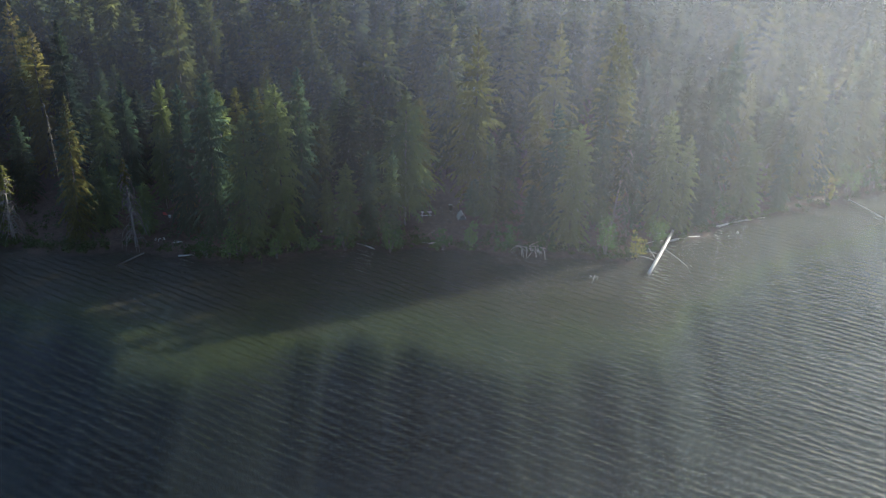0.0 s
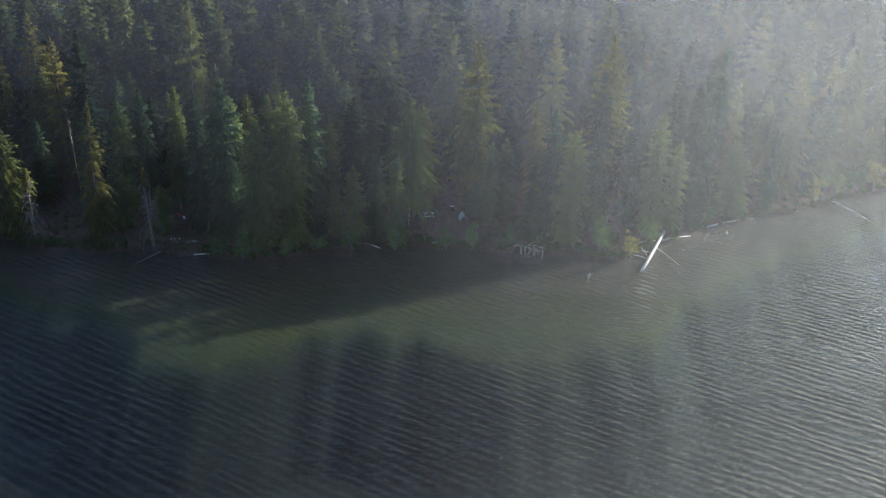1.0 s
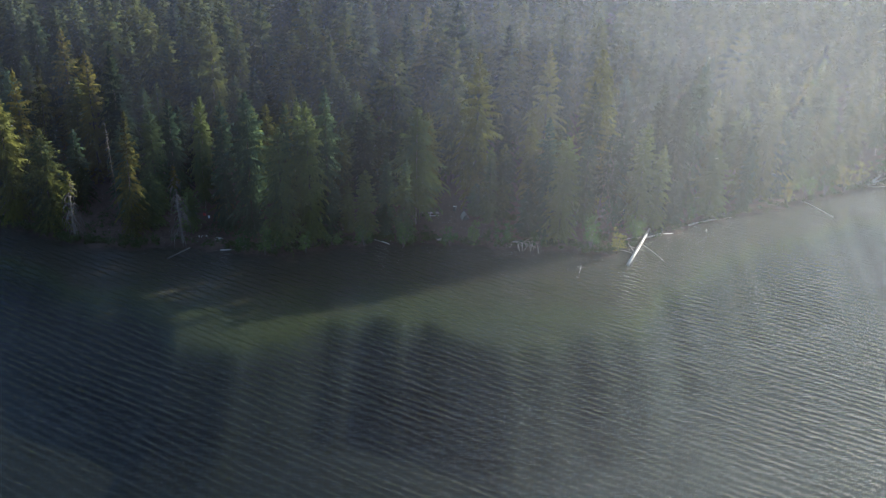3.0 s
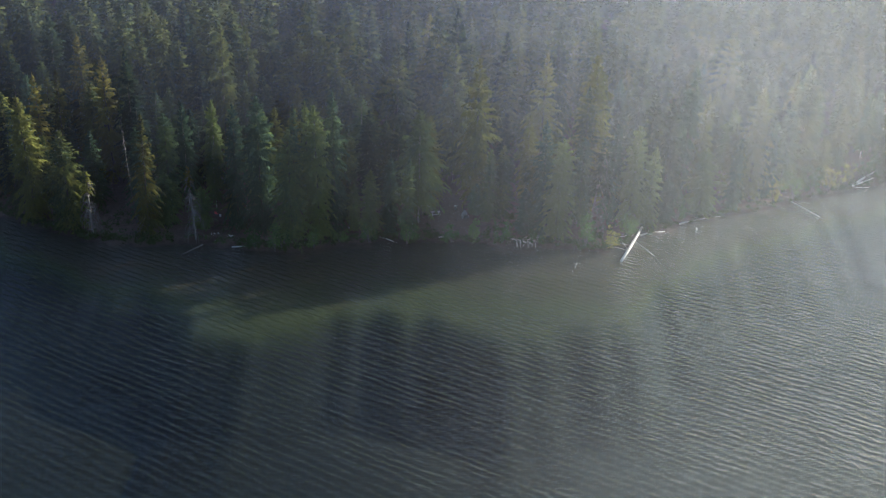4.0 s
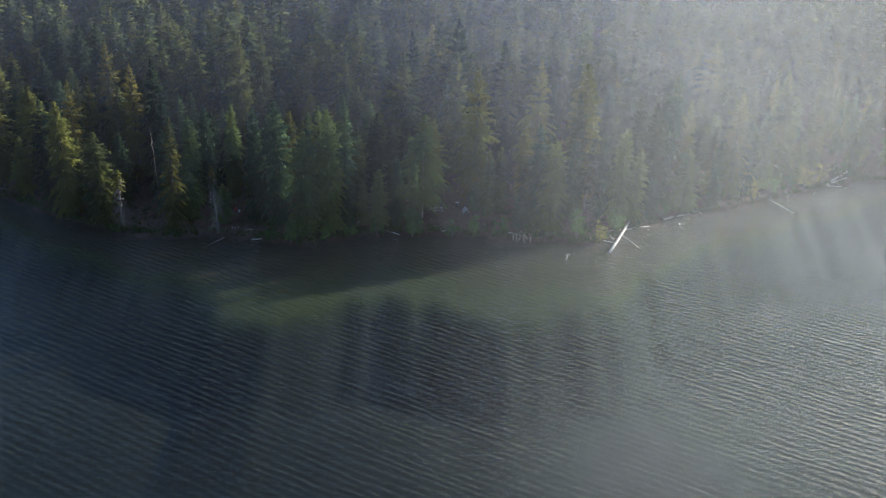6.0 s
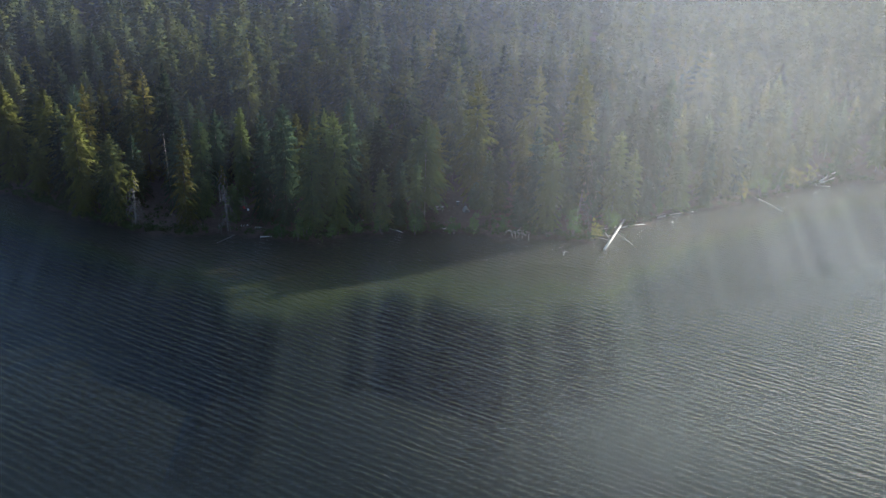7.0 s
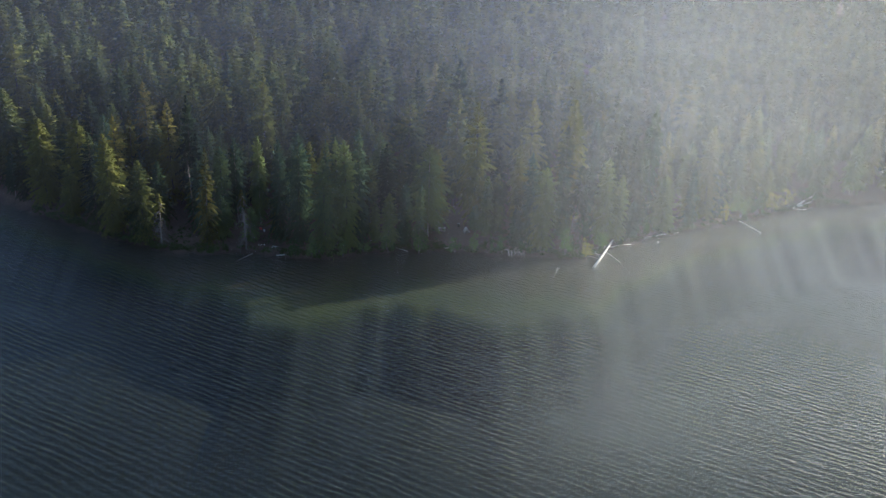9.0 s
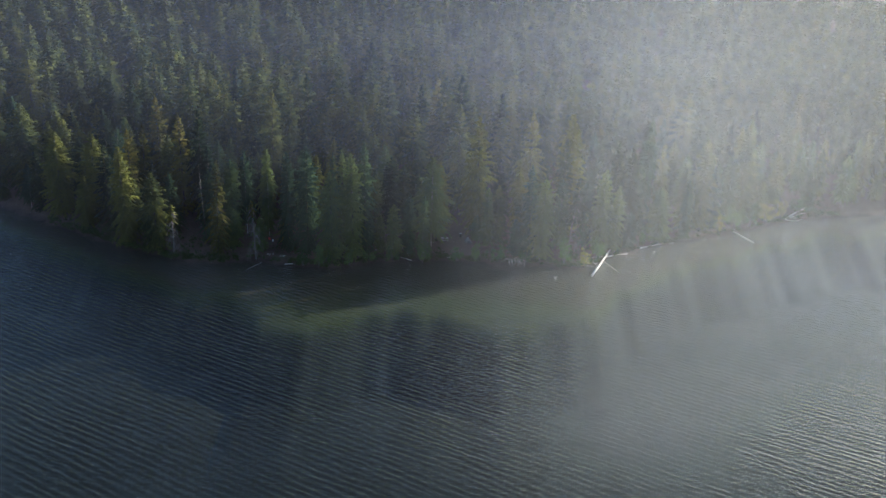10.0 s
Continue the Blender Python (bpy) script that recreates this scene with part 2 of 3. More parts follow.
# ---- plants ----
def tube(points, radii, sides=6):
    """A tapered limb along points."""
    points = [Vector(p) for p in points]
    verts, faces = [], []
    for k, (p, r) in enumerate(zip(points, radii)):
        way = (points[min(k + 1, len(points) - 1)] - points[max(k - 1, 0)]).normalized()
        side = way.orthogonal().normalized()
        up = way.cross(side)
        for j in range(sides):
            a = 2 * math.pi * j / sides
            verts.append(tuple(p + r * (math.cos(a) * side + math.sin(a) * up)))
    for k in range(len(points) - 1):
        for j in range(sides):
            a, b = k * sides + j, k * sides + (j + 1) % sides
            faces.append((a, b, b + sides, a + sides))
    faces.append(tuple(range(sides))[::-1])
    faces.append(tuple(range(len(verts) - sides, len(verts))))
    return verts, faces


def merge(pieces):
    verts, faces = [], []
    for v, f in pieces:
        o = len(verts)
        verts += v
        faces += [tuple(i + o for i in q) for q in f]
    return verts, faces


def outline(t, h, r, base, taper):
    """A crown's radius at the share t of its height: a cone at the top that rounds into a column, drawn in a little at the foot."""
    return r * math.tanh(taper * (h - base) * (1 - t) / r) * (0.74 + 0.26 * min(1, t * 5))


def crown(rng, h, r, base, whorls, per, pairs, droop=0.35, power=0.42, gaps=0.1, coarse=1.0):
    """Drooping boughs in whorls round a stem of height h: each bough is a feathered spray of twigs on both sides of its spine, with dark gaps between."""
    verts, faces, outward = [], [], []
    for w in range(whorls):
        t = min(max((w + rng.uniform(-0.3, 0.3)) / whorls, 0), 0.985)
        reach = outline(t, h, r, base, power) + 0.05 * r
        spin, tier = rng.uniform(0, 6.28), rng.choice((0.78, 0.92, 1.0, 1.08, 1.22))
        for k in range(per):
            if rng.random() < gaps:
                continue
            a = spin + 6.283 * (k + rng.uniform(-0.35, 0.35)) / per
            z0 = base + (h - base) * t + rng.uniform(-0.25, 0.25)
            length = reach * tier * rng.uniform(0.7, 1.2)
            ca, sa = math.cos(a), math.sin(a)
            rise = rng.uniform(0.0, 0.25) + 0.75 * t ** 2
            sag = droop * rng.uniform(0.6, 1.4) * (1.25 - t)
            e, up_ = a + rng.uniform(-0.4, 0.4), rng.uniform(0.05, 0.6)
            n = max(3, round(pairs * (0.4 + 0.6 * length / r)))
            wide = (0.55 * length / n + 0.05) * coarse
            for q in range(n):
                u = 0.12 + 0.9 * (q + rng.random()) / n
                d = length * u
                x, y, z = ca * d, sa * d, z0 + rise * d - sag * length * u * u * 1.3
                for side in (-1, 1):
                    twig = (0.30 * length * (1.08 - 0.8 * u) + 0.17) * rng.uniform(0.65, 1.3) * coarse
                    b = a + side * rng.uniform(0.35, 1.15)
                    drop = twig * rng.uniform(0.15, 1.35)
                    lift = rng.uniform(-0.06, 0.1)
                    o = len(verts)
                    verts.append((x - ca * wide, y - sa * wide, z + lift))
                    verts.append((x + ca * wide, y + sa * wide, z - lift - 0.04))
                    verts.append((x + math.cos(b) * twig, y + math.sin(b) * twig, z - drop))
                    faces.append((o, o + 1, o + 2))
                    f = e + side * 0.25 + rng.uniform(-0.3, 0.3)
                    outward += [(math.cos(f), math.sin(f), up_ + rng.uniform(-0.15, 0.3))] * 3
    # leader shoot
    o = len(verts)
    lr = 0.05 * r
    verts += [(lr, 0, h * 0.955), (-lr, lr, h * 0.955), (-lr, -lr, h * 0.955), (0, 0, h * 1.01)]
    faces += [(o, o + 1, o + 3), (o + 1, o + 2, o + 3), (o + 2, o, o + 3)]
    outward += [(1, 0, .2), (-.7, .7, .2), (-.7, -.7, .2), (0, 0, 1)]
    return verts, faces, outward


def crown_object(name, verts, faces, outward, mat, parent=None):
    """A crown's mesh with the facing of its boughs kept on it."""
    ob = mesh_object(name, verts, faces, mat, parent)
    o = np.asarray(outward, float)
    o = o / np.linalg.norm(o, axis=1)[:, None]
    ob.data.attributes.new("outward", 'FLOAT_VECTOR', 'POINT').data.foreach_set("vector", o.ravel())
    return ob


def stem(rng, h, r, lean=0.0, sides=7):
    n = 7
    pts = [(lean * h * (k / n) + rng.uniform(-.04, .04), rng.uniform(-.04, .04), h * k / n - (0.4 if k == 0 else 0)) for k in range(n + 1)]
    return tube(pts, [r * (1.25 if k == 0 else 1 - 0.93 * k / n) for k in range(n + 1)], sides)


def conifer(name, seed, h=20.0, r=2.6, base=1.2, whorls=34, per=7, segs=4, droop=0.35, power=0.28, gaps=0.1, trunk_r=0.16,
            leaf=None, bark=None, label="", group="conifers of the shore forest"):
    """One conifer at the origin: a tapered trunk and a crown of boughs."""
    rng = random.Random(seed)
    thing = tagged(new(name), label, "conifer", group)
    mesh_object("trunk", *stem(rng, h * 0.97, trunk_r), bark or BARK, thing, smooth=True)
    crown_object("crown", *crown(rng, h, r, base, whorls, per, segs, droop, power, gaps), leaf or NEEDLE, thing)
    return thing


def at_ground(x, y, sink=0.05):
    return float(height(x, y)) - sink


def put(kind, x, y, tall, radius, turn):
    """A tree of that kind, tall metres high, with a crown of that radius."""
    proto, r = PROTO[kind]
    m = pose(x, y, max(at_ground(x, y), 0.05), lean_rng.uniform(-1.5, 1.5), lean_rng.uniform(-1.5, 1.5), turn)
    return copy_thing(proto, m @ Matrix.Diagonal((radius / r, radius / r, tall / 20, 1)))


lean_rng = random.Random(3)
PROTO = {   # kind: pattern tree, 20 m tall, and its crown radius
    "spruce": (conifer("spruce_tree", 1, 20, 3.0, 0.9, 32, 8, 13, 0.50, 0.42, gaps=0.08, leaf=NEEDLE, label="dark green spruce with drooping boughs on the lake shore"), 3.0),
    "narrow": (conifer("spruce_tree", 2, 20, 2.2, 0.7, 35, 7, 11, 0.55, 0.36, gaps=0.08, leaf=NEEDLE_BLUE, label="slender dark blue-green spruce standing by the water"), 2.2),
    "fir": (conifer("fir_tree", 3, 20, 4.4, 3.6, 28, 9, 15, 0.36, 0.50, gaps=0.08, leaf=NEEDLE_SKYLIT, bark=PALE_BARK, label="broad green fir with a bare pale lower trunk"), 4.4),
    "ragged": (conifer("fir_tree", 4, 20, 3.6, 2.0, 29, 8, 15, 0.44, 0.40, gaps=0.17, leaf=NEEDLE, label="tall ragged fir with gaps between its boughs"), 3.6),
    "shaggy": (conifer("spruce_tree", 7, 20, 3.3, 1.2, 30, 8, 14, 0.58, 0.34, gaps=0.12, leaf=NEEDLE, label="tall spruce with long shaggy hanging boughs"), 3.3),
    "edge": (conifer("spruce_tree", 8, 20, 3.0, 0.7, 33, 8, 13, 0.50, 0.44, gaps=0.07, leaf=NEEDLE_SKYLIT, label="full green spruce at the open edge of the forest"), 3.0),
    "slim": (conifer("spruce_tree", 9, 20, 2.2, 0.6, 35, 7, 11, 0.55, 0.38, gaps=0.07, leaf=NEEDLE_SKYLIT, label="slim green spruce at the open edge of the forest"), 2.2),
    "gold": (conifer("fir_tree", 5, 20, 3.2, 1.0, 29, 8, 13, 0.52, 0.27, gaps=0.24, leaf=NEEDLE_SUNLIT, label="yellowing conifer with sunlit golden boughs"), 3.2),
    "young": (conifer("young_fir", 6, 20, 3.2, 0.6, 30, 9, 13, 0.40, 0.36, gaps=0.05, leaf=NEEDLE_SKYLIT, label="young dense conifer among taller trees at the shore"), 3.2),
}


def hide_away():
    """The patterns stand as real trees far back in the forest."""
    for k, (ob, _) in enumerate(PROTO.values()):
        x, y = -30 + 14 * k, 330
        ob.matrix_world = pose(x, y, at_ground(x, y))


hide_away()

# x, y, height and crown radius of the trees that stand out: along the water, then the taller ones behind; two more are
# added to block sun
SHORE_TREES = {
    "edge": [(-34.1, 131, 25.1, 3.1), (-38.6, 132, 23.4, 2.1), (-28.1, 127, 20.6, 3.2), (-23.6, 129, 24.6, 2.9), (19.1, 132.5, 19, 2.9), (24.3, 139.5, 16.5, 2.4),
               # (-52.6, 139.5) and (-57.5, 137): added to keep sun off the spruce at x -68
               (33.5, 138.5, 19.8, 2.6), (-51.9, 133, 9.9, 2.6), (-52.6, 139.5, 19, 2.6), (-57.5, 137, 17, 2.5), (70.8, 164, 18.1, 3.2)],
    "slim": [(-29.4, 138, 21.7, 1.6), (-26.6, 139.4, 22.2, 1.6), (-21, 132.5, 26.2, 2.3), (16.6, 134.3, 21.6, 2.3), (29.7, 140, 19.5, 2.1), (45.9, 152, 29.2, 2.3),
               (37, 139, 16, 1.9)],
    "fir": [(-6.1, 137, 21.7, 4.5)],
    "young": [(-8.1, 130.5, 15.2, 1.6), (-11.3, 132, 14.9, 1.95), (-14.5, 131, 12.7, 2.3), (-17.8, 133, 9.2, 1.5), (56.5, 150, 15.1, 1.8), (6.9, 138.8, 14.4, 1.8), (-20.4, 138, 6.4, 1.5),
              (4.6, 141.5, 6.2, 1.8), (-45.1, 131.5, 8.2, 2.2), (49.2, 147, 13.8, 3.4), (65.4, 158, 17.8, 2.5), (41, 141.8, 9, 2.2), (13.5, 133.5, 9, 2)],
    "gold": [(-53.8, 128, 22.6, 2.7)],
}
BACK_TREES = {
    "spruce": [(-75.7, 133.6, 23, 3.0), (-68, 130, 18.2, 3.2), (-97.2, 151, 20.9, 4), (-87.9, 148.5, 21, 3.9), (27.0, 147, 30, 3.6), (41.6, 146.4, 23.1, 2.6), (38.4, 148.6, 24, 2.4), (74.4, 166, 25.3, 3.6), (62.1, 158, 23.1, 3.4), (-110.9, 165.5, 23.9, 4.4), (-87.6, 159.5, 24, 3.2)],
    "shaggy": [(22.9, 180, 27.9, 3.9), (46.1, 187, 26.9, 3.1), (61.5, 202.5, 26.9, 4.1), (-43.6, 174.5, 27, 3.2), (-31.8, 189.5, 29, 4.4), (-24.4, 167, 25.9, 2.7), (-22.8, 181, 27, 3.6),
               (-19.2, 190.5, 26.9, 4), (-15.1, 197, 25.9, 3), (-9.7, 186, 25.9, 3.3), (-5.3, 193, 26, 3.8), (11.4, 179.5, 25.9, 3.2), (15.3, 186.5, 25.9, 3.3), (-62.5, 183.5, 24.8, 3.4)],
    "tall": [(-67.2, 187.5, 24.9, 3.4), (-73.8, 182.5, 24.9, 3.5), (-84.7, 184, 26, 3.5), (-85.6, 174, 27.9, 3.6), (-94.3, 185, 27, 3.5), (-115.2, 223, 26, 4.3), (-75.5, 204, 25.9, 4.1), (-25.8, 220.5, 27.9, 4.2)],
    "narrow": [(-81.6, 139.5, 21.9, 2.5), (43, 163, 26, 2.4), (-50.6, 159, 21.9, 2), (-61.9, 194, 27, 2.3), (-120, 218, 26, 3.4), (25, 143.6, 25.2, 2.7)],
    "gold": [(-71.5, 191, 26.9, 3.9), (-67.6, 153, 25, 3.8), (-76.6, 166, 26, 4.2), (-76.5, 151.5, 22.9, 2.8), (-77.4, 144.4, 24, 3.2)],
    "ragged": [(-11.5, 162, 27, 4.8), (0.4, 178.5, 31, 5), (0.3, 156, 29, 4.5), (4.6, 145, 29.1, 4.2), (18, 157, 27, 4), (39.7, 169, 27, 3.7), (65, 196, 24.9, 5), (-40, 181.5, 28.9, 4.5), (-47.1, 163, 29.9, 3.8),
               (-62.3, 151.5, 26.9, 3.2), (-123.8, 202, 27, 5.4), (-91.5, 217, 25.9, 4.4), (-59.2, 217.5, 27, 4.3), (44.6, 205.5, 26.9, 4.6), (64.1, 192, 26.9, 4.8)],
}
taken = []
turn_rng = random.Random(11)
for table in (SHORE_TREES, BACK_TREES):
    for kind_, spots in table.items():
        for x, y, h, r in spots:
            put("spruce" if kind_ == "tall" else kind_, x, max(y, float(shore(x)) + 0.9), h, r, turn_rng.uniform(0, 360))
            taken.append((x, y, r))

# the forest between and behind: single trees near the water, one mass of woods farther back
scatter = random.Random(5)
spots = []
y = 126.0
while y < 400:
    step = 7.0 + (y - 126) * 0.014
    half = 0.53 * (y + 75) + 16
    x = -half
    while x < half:
        px, py = x + scatter.uniform(-.42, .42) * step, y + scatter.uniform(-.42, .42) * step
        x += step
        s = py - float(shore(px))
        if s < 3:
            continue
        if (px - 1.5) ** 2 / 60 + (py - 140) ** 2 / 75 < 1 or (-48 < px < -40 and 127 < py < 137):
            continue
        if s < 8 and -66 < px < 72:
            continue
        if any((px - a) ** 2 + (py - b) ** 2 < (1.6 + 0.6 * c) ** 2 for a, b, c in taken):
            continue
        spots.append((s, px, py))
    y += step
spots.sort()
NEAR = 200
kinds = ["spruce", "narrow", "ragged", "shaggy", "fir", "spruce", "shaggy", "gold"]
for s, px, py in spots[:NEAR]:
    kind_ = scatter.choice(kinds[:7] if scatter.random() < 0.9 or px > 0 else kinds)
    h = scatter.uniform(9, 16) if s < 14 else scatter.triangular(12, 22, 18)
    put(kind_, px, py, h, scatter.uniform(2.3, 3.4) * (h / 20) ** 0.5 * (0.75 if kind_ == "narrow" else 1), scatter.uniform(0, 360))

far_rng = random.Random(8)
FAR_KINDS = []
for k in range(7):
    big = k < 3
    v, f, o_ = crown(far_rng, 24, far_rng.uniform(2.7, 3.7), 4.0, 27 if big else 23, 7, 5 if big else 3, 0.62, far_rng.uniform(.32, .45), 0.12, 1.1 if big else 1.2)
    FAR_KINDS.append((np.array(v), np.array(f), np.array(o_)))
all_v, all_f, all_o, count = [], [], [], 0
for s, px, py in spots[NEAR:]:
    v, f, o_ = FAR_KINDS[far_rng.randrange(3) if s < 90 else far_rng.randrange(3, 7)]
    a, hh, ww = far_rng.uniform(0, 6.283), far_rng.triangular(0.6, 1.3, 0.98), far_rng.uniform(0.95, 1.3)
    c, sn = math.cos(a), math.sin(a)
    q = np.stack([ww * (c * v[:, 0] - sn * v[:, 1]) + px, ww * (sn * v[:, 0] + c * v[:, 1]) + py, hh * v[:, 2] + at_ground(px, py)], 1)
    all_o.append(np.stack([c * o_[:, 0] - sn * o_[:, 1], sn * o_[:, 0] + c * o_[:, 1], o_[:, 2]], 1))
    all_v.append(q); all_f.append(f + count); count += len(v)
woods = crown_object("far_woods", np.concatenate(all_v), np.concatenate(all_f), np.concatenate(all_o), NEEDLE)
tagged(woods, "dense conifer forest rising behind the shore", "forest", kind="stuff")


# ---- shore bushes ----
def bush(name, seed, r, h, leaf, label, leaves=650):
    """A leafy shrub: forked stems and many small leaves in uneven clumps."""
    rng = random.Random(seed)
    thing = tagged(new(name), label, "bush", "bushes along the waterline")
    limbs, clumps = [], []
    for k in range(9):
        a, out_ = rng.uniform(0, 6.28), rng.uniform(0.2, 0.85) * r
        tip = (math.cos(a) * out_, math.sin(a) * out_, h * rng.uniform(0.45, 0.95))
        limbs.append(tube([(0, 0, -0.3), (tip[0] * .4, tip[1] * .4, tip[2] * .55), tip], [0.06, 0.04, 0.015], 4))
        clumps += [tip, (tip[0] * .7, tip[1] * .7, tip[2] * .7), (tip[0] * 1.0, tip[1] * 1.0, tip[2] * .45)]
    verts, faces = [], []
    for k in range(leaves):
        c = clumps[rng.randrange(len(clumps))]
        d = Vector((rng.gauss(0, 1), rng.gauss(0, 1), rng.gauss(0, 1))).normalized() * rng.uniform(0.3, 1) * 0.34 * r
        p = Vector(c) + Vector((d.x, d.y, d.z * 0.9))
        p.z = max(p.z, 0.05)
        u = Vector((rng.gauss(0, 1), rng.gauss(0, 1), rng.gauss(0, 1))).normalized()
        w = u.orthogonal().normalized()
        sz = rng.uniform(0.10, 0.24)
        o = len(verts)
        verts += [tuple(p - u * sz), tuple(p + w * sz * .5), tuple(p + u * sz), tuple(p - w * sz * .5)]
        faces.append((o, o + 1, o + 2, o + 3))
    mesh_object("stems", *merge(limbs), TWIG, thing)
    mesh_object("leaves", verts, faces, leaf, thing)
    return thing


BUSHES = {  # x, y, half width, height
    "green": [(-34.3, 124.1, 1.9, 4.2), (-30.8, 123.5, 2.1, 5.6), (-14.6, 128.4, 1.7, 3.8), (0.1, 129.8, 1.7, 3.3), (3.9, 130.2, 2.1, 4.2), (9.4, 130, 1.9, 4.3),
              (15.4, 130, 2.1, 2.8), (24.2, 129, 2.6, 6.7), (32.9, 134.5, 2.2, 4.5), (43.6, 142.9, 3.3, 5.3), (71.4, 157.2, 2.6, 5.9), (92.2, 170.3, 2.1, 6.4)],
    "bright": [(-24.1, 124.9, 1.5, 3.7), (-19.9, 127.8, 1.5, 2.8), (-7.9, 128.4, 2.3, 4.7), (75.7, 159, 2, 6.7), (-29.5, 124, 1.6, 4.0)],
    "gold": [(28.7, 128.4, 1.7, 4.8), (66.2, 154, 1.6, 5), (80.8, 162.5, 3, 7.6), (86.1, 166, 1.7, 5.4)],
}
LOOK = {"green": (LEAF, "green leafy bush hanging over the water's edge"), "bright": (LEAF, "bright green willow bush at the waterline"),
        "gold": (LEAF_GOLD, "yellow-leaved bush lit by the sun at the waterline")}
n_bush = 0
for kind_, rows in BUSHES.items():
    for x, y, r, h in rows:
        n_bush += 1
        b = bush("shore_bush", 40 + n_bush, r, h, *LOOK[kind_], leaves=int(260 * r))
        b.matrix_world = pose(x, y, max(at_ground(x, y), 0.1))


# ---- driftwood ----
def log(name, points, radii, label, mat=None, stubs=0, seed=0):
    rng = random.Random(seed)
    pieces = [tube(points, radii, 8)]
    a, b = Vector(points[0]), Vector(points[-1])
    for k in range(stubs):
        u = rng.uniform(0.25, 0.95)
        p = a.lerp(b, u)
        d = Vector((rng.uniform(-1, 1), rng.uniform(-1, 1), rng.uniform(.1, .9))).normalized() * rng.uniform(0.4, 1.3)
        pieces.append(tube([p, p + d], [0.05, 0.015], 5))
    ob = mesh_object(name, *merge(pieces), mat or DEADWOOD, smooth=True)
    return tagged(ob, label, "log", "driftwood along the shore")


log("fallen_log", [(29.9, 123.8, .12), (32.4, 129.4, .3), (35, 135.3, .65), (36.2, 138, .9)], [.26, .27, .24, .2], "bleached fallen trunk reaching out into the lake", stubs=3, seed=1)
log("fallen_log", [(34.8, 135.2, .25), (37.6, 136.9, .2), (40.6, 138, .15)], [.17, .15, .09], "thin bleached log floating along the bank", seed=2)
log("fallen_log", [(44.3, 142.0, .2), (48.5, 144.6, .2), (53.4, 146.6, .15)], [.16, .15, .08], "long pale log floating beside the bank", seed=3)


def sticks(name, rows, label, group="driftwood along the shore", mat=None):
    """A tangle of thin broken branches that lie together."""
    ob = mesh_object(name, *merge([tube([a, [(p + q) / 2 + (0.12 if k == 2 else 0) for k, (p, q) in enumerate(zip(a, b))], b], [r, r * .85, r * .5], 5) for a, b, r in rows]), mat or DEADWOOD, smooth=True)
    return tagged(ob, label, "branches", group)


sticks("broken_branches", [((29.6, 131.2, .5), (33.2, 130.0, .25), .07), ((31.2, 131.6, .7), (31.9, 127.6, .1), .06), ((29.4, 129.3, .4), (32.0, 128.1, .1), .05),
                           ((33.4, 131.8, .7), (36.2, 126.8, .05), .06), ((31, 133.2, .7), (34.0, 134.6, .6), .05)], "grey broken branches tangled round a fallen trunk")
log("fallen_log", [(70.6, 155.5, .4), (72, 153, .2), (73.9, 148.7, .05)], [.14, .12, .06], "thin grey log sloping into the water", seed=4)
log("fallen_log", [(87.6, 167.0, .3), (91.5, 170.4, 1.1), (95.6, 173.6, 1.9)], [.26, .22, .12], "bleached trunk lying on the far bank", stubs=2, seed=5)
log("fallen_log", [(87.9, 166.9, .3), (91.0, 169.2, .6), (94.0, 171.2, .9)], [.2, .18, .1], "bleached trunk crossing another on the far bank", seed=6)
log("fallen_log", [(83.6, 165.6, .25), (86, 166.4, .2), (91.4, 166.9, .15)], [.13, .12, .07], "thin grey log in the shallows by the far bank", seed=7)
log("fallen_log", [(-38.4, 124.4, .2), (-36.2, 124.9, .2)], [.13, .1], "short pale log at the water's edge", seed=8)
log("fallen_log", [(-12.9, 130.6, .3), (-11.5, 129.8, .3), (-10.3, 129.1, .15)], [.12, .11, .07], "pale log half in the water", seed=9)
log("fallen_log", [(-59.2, 126.9, .2), (-56.8, 126.0, .15), (-55.6, 125.6, .1)], [.1, .09, .05], "thin grey log floating under the trees", seed=10)
log("fallen_log", [(-46.2, 120.9, .05), (-43.6, 125.0, .2)], [.09, .12], "grey log leaning from the bank into the water", seed=12, mat=TWIG)
log("fallen_log", [(-18.9, 133.2, .9), (-17.7, 133.1, .9)], [.13, .12], "short pale log on the forest floor", seed=13)
sticks("driftwood_pile", [((-2.6, 131.6, .5), (-0.8, 130.2, .25), .08), ((-2.2, 130.9, .45), (-1.2, 131.3, .5), .07), ((-1.9, 131.9, .5), (-0.9, 130.9, .4), .06)],
       "small heap of pale driftwood on the bank")
rng = random.Random(21)
for cx, cy, n_, lab in ((-39.7, 128.0, 9, "heap of pale broken sticks on the bank"), (-42.3, 128.3, 6, "few pale broken sticks on the bank")):
    rows = []
    for k in range(n_):
        a, l_ = rng.uniform(0, 3.14), rng.uniform(.35, .9)
        x0, y0 = cx + rng.uniform(-.9, .9), cy + rng.uniform(-.6, .6)
        zz = at_ground(x0, y0) + 0.15
        rows.append(((x0, y0, zz), (x0 + l_ * math.cos(a), y0 + l_ * math.sin(a), zz + rng.uniform(-.03, .25)), rng.uniform(.03, .06)))
    sticks("driftwood_pile", rows, lab)
rows = []
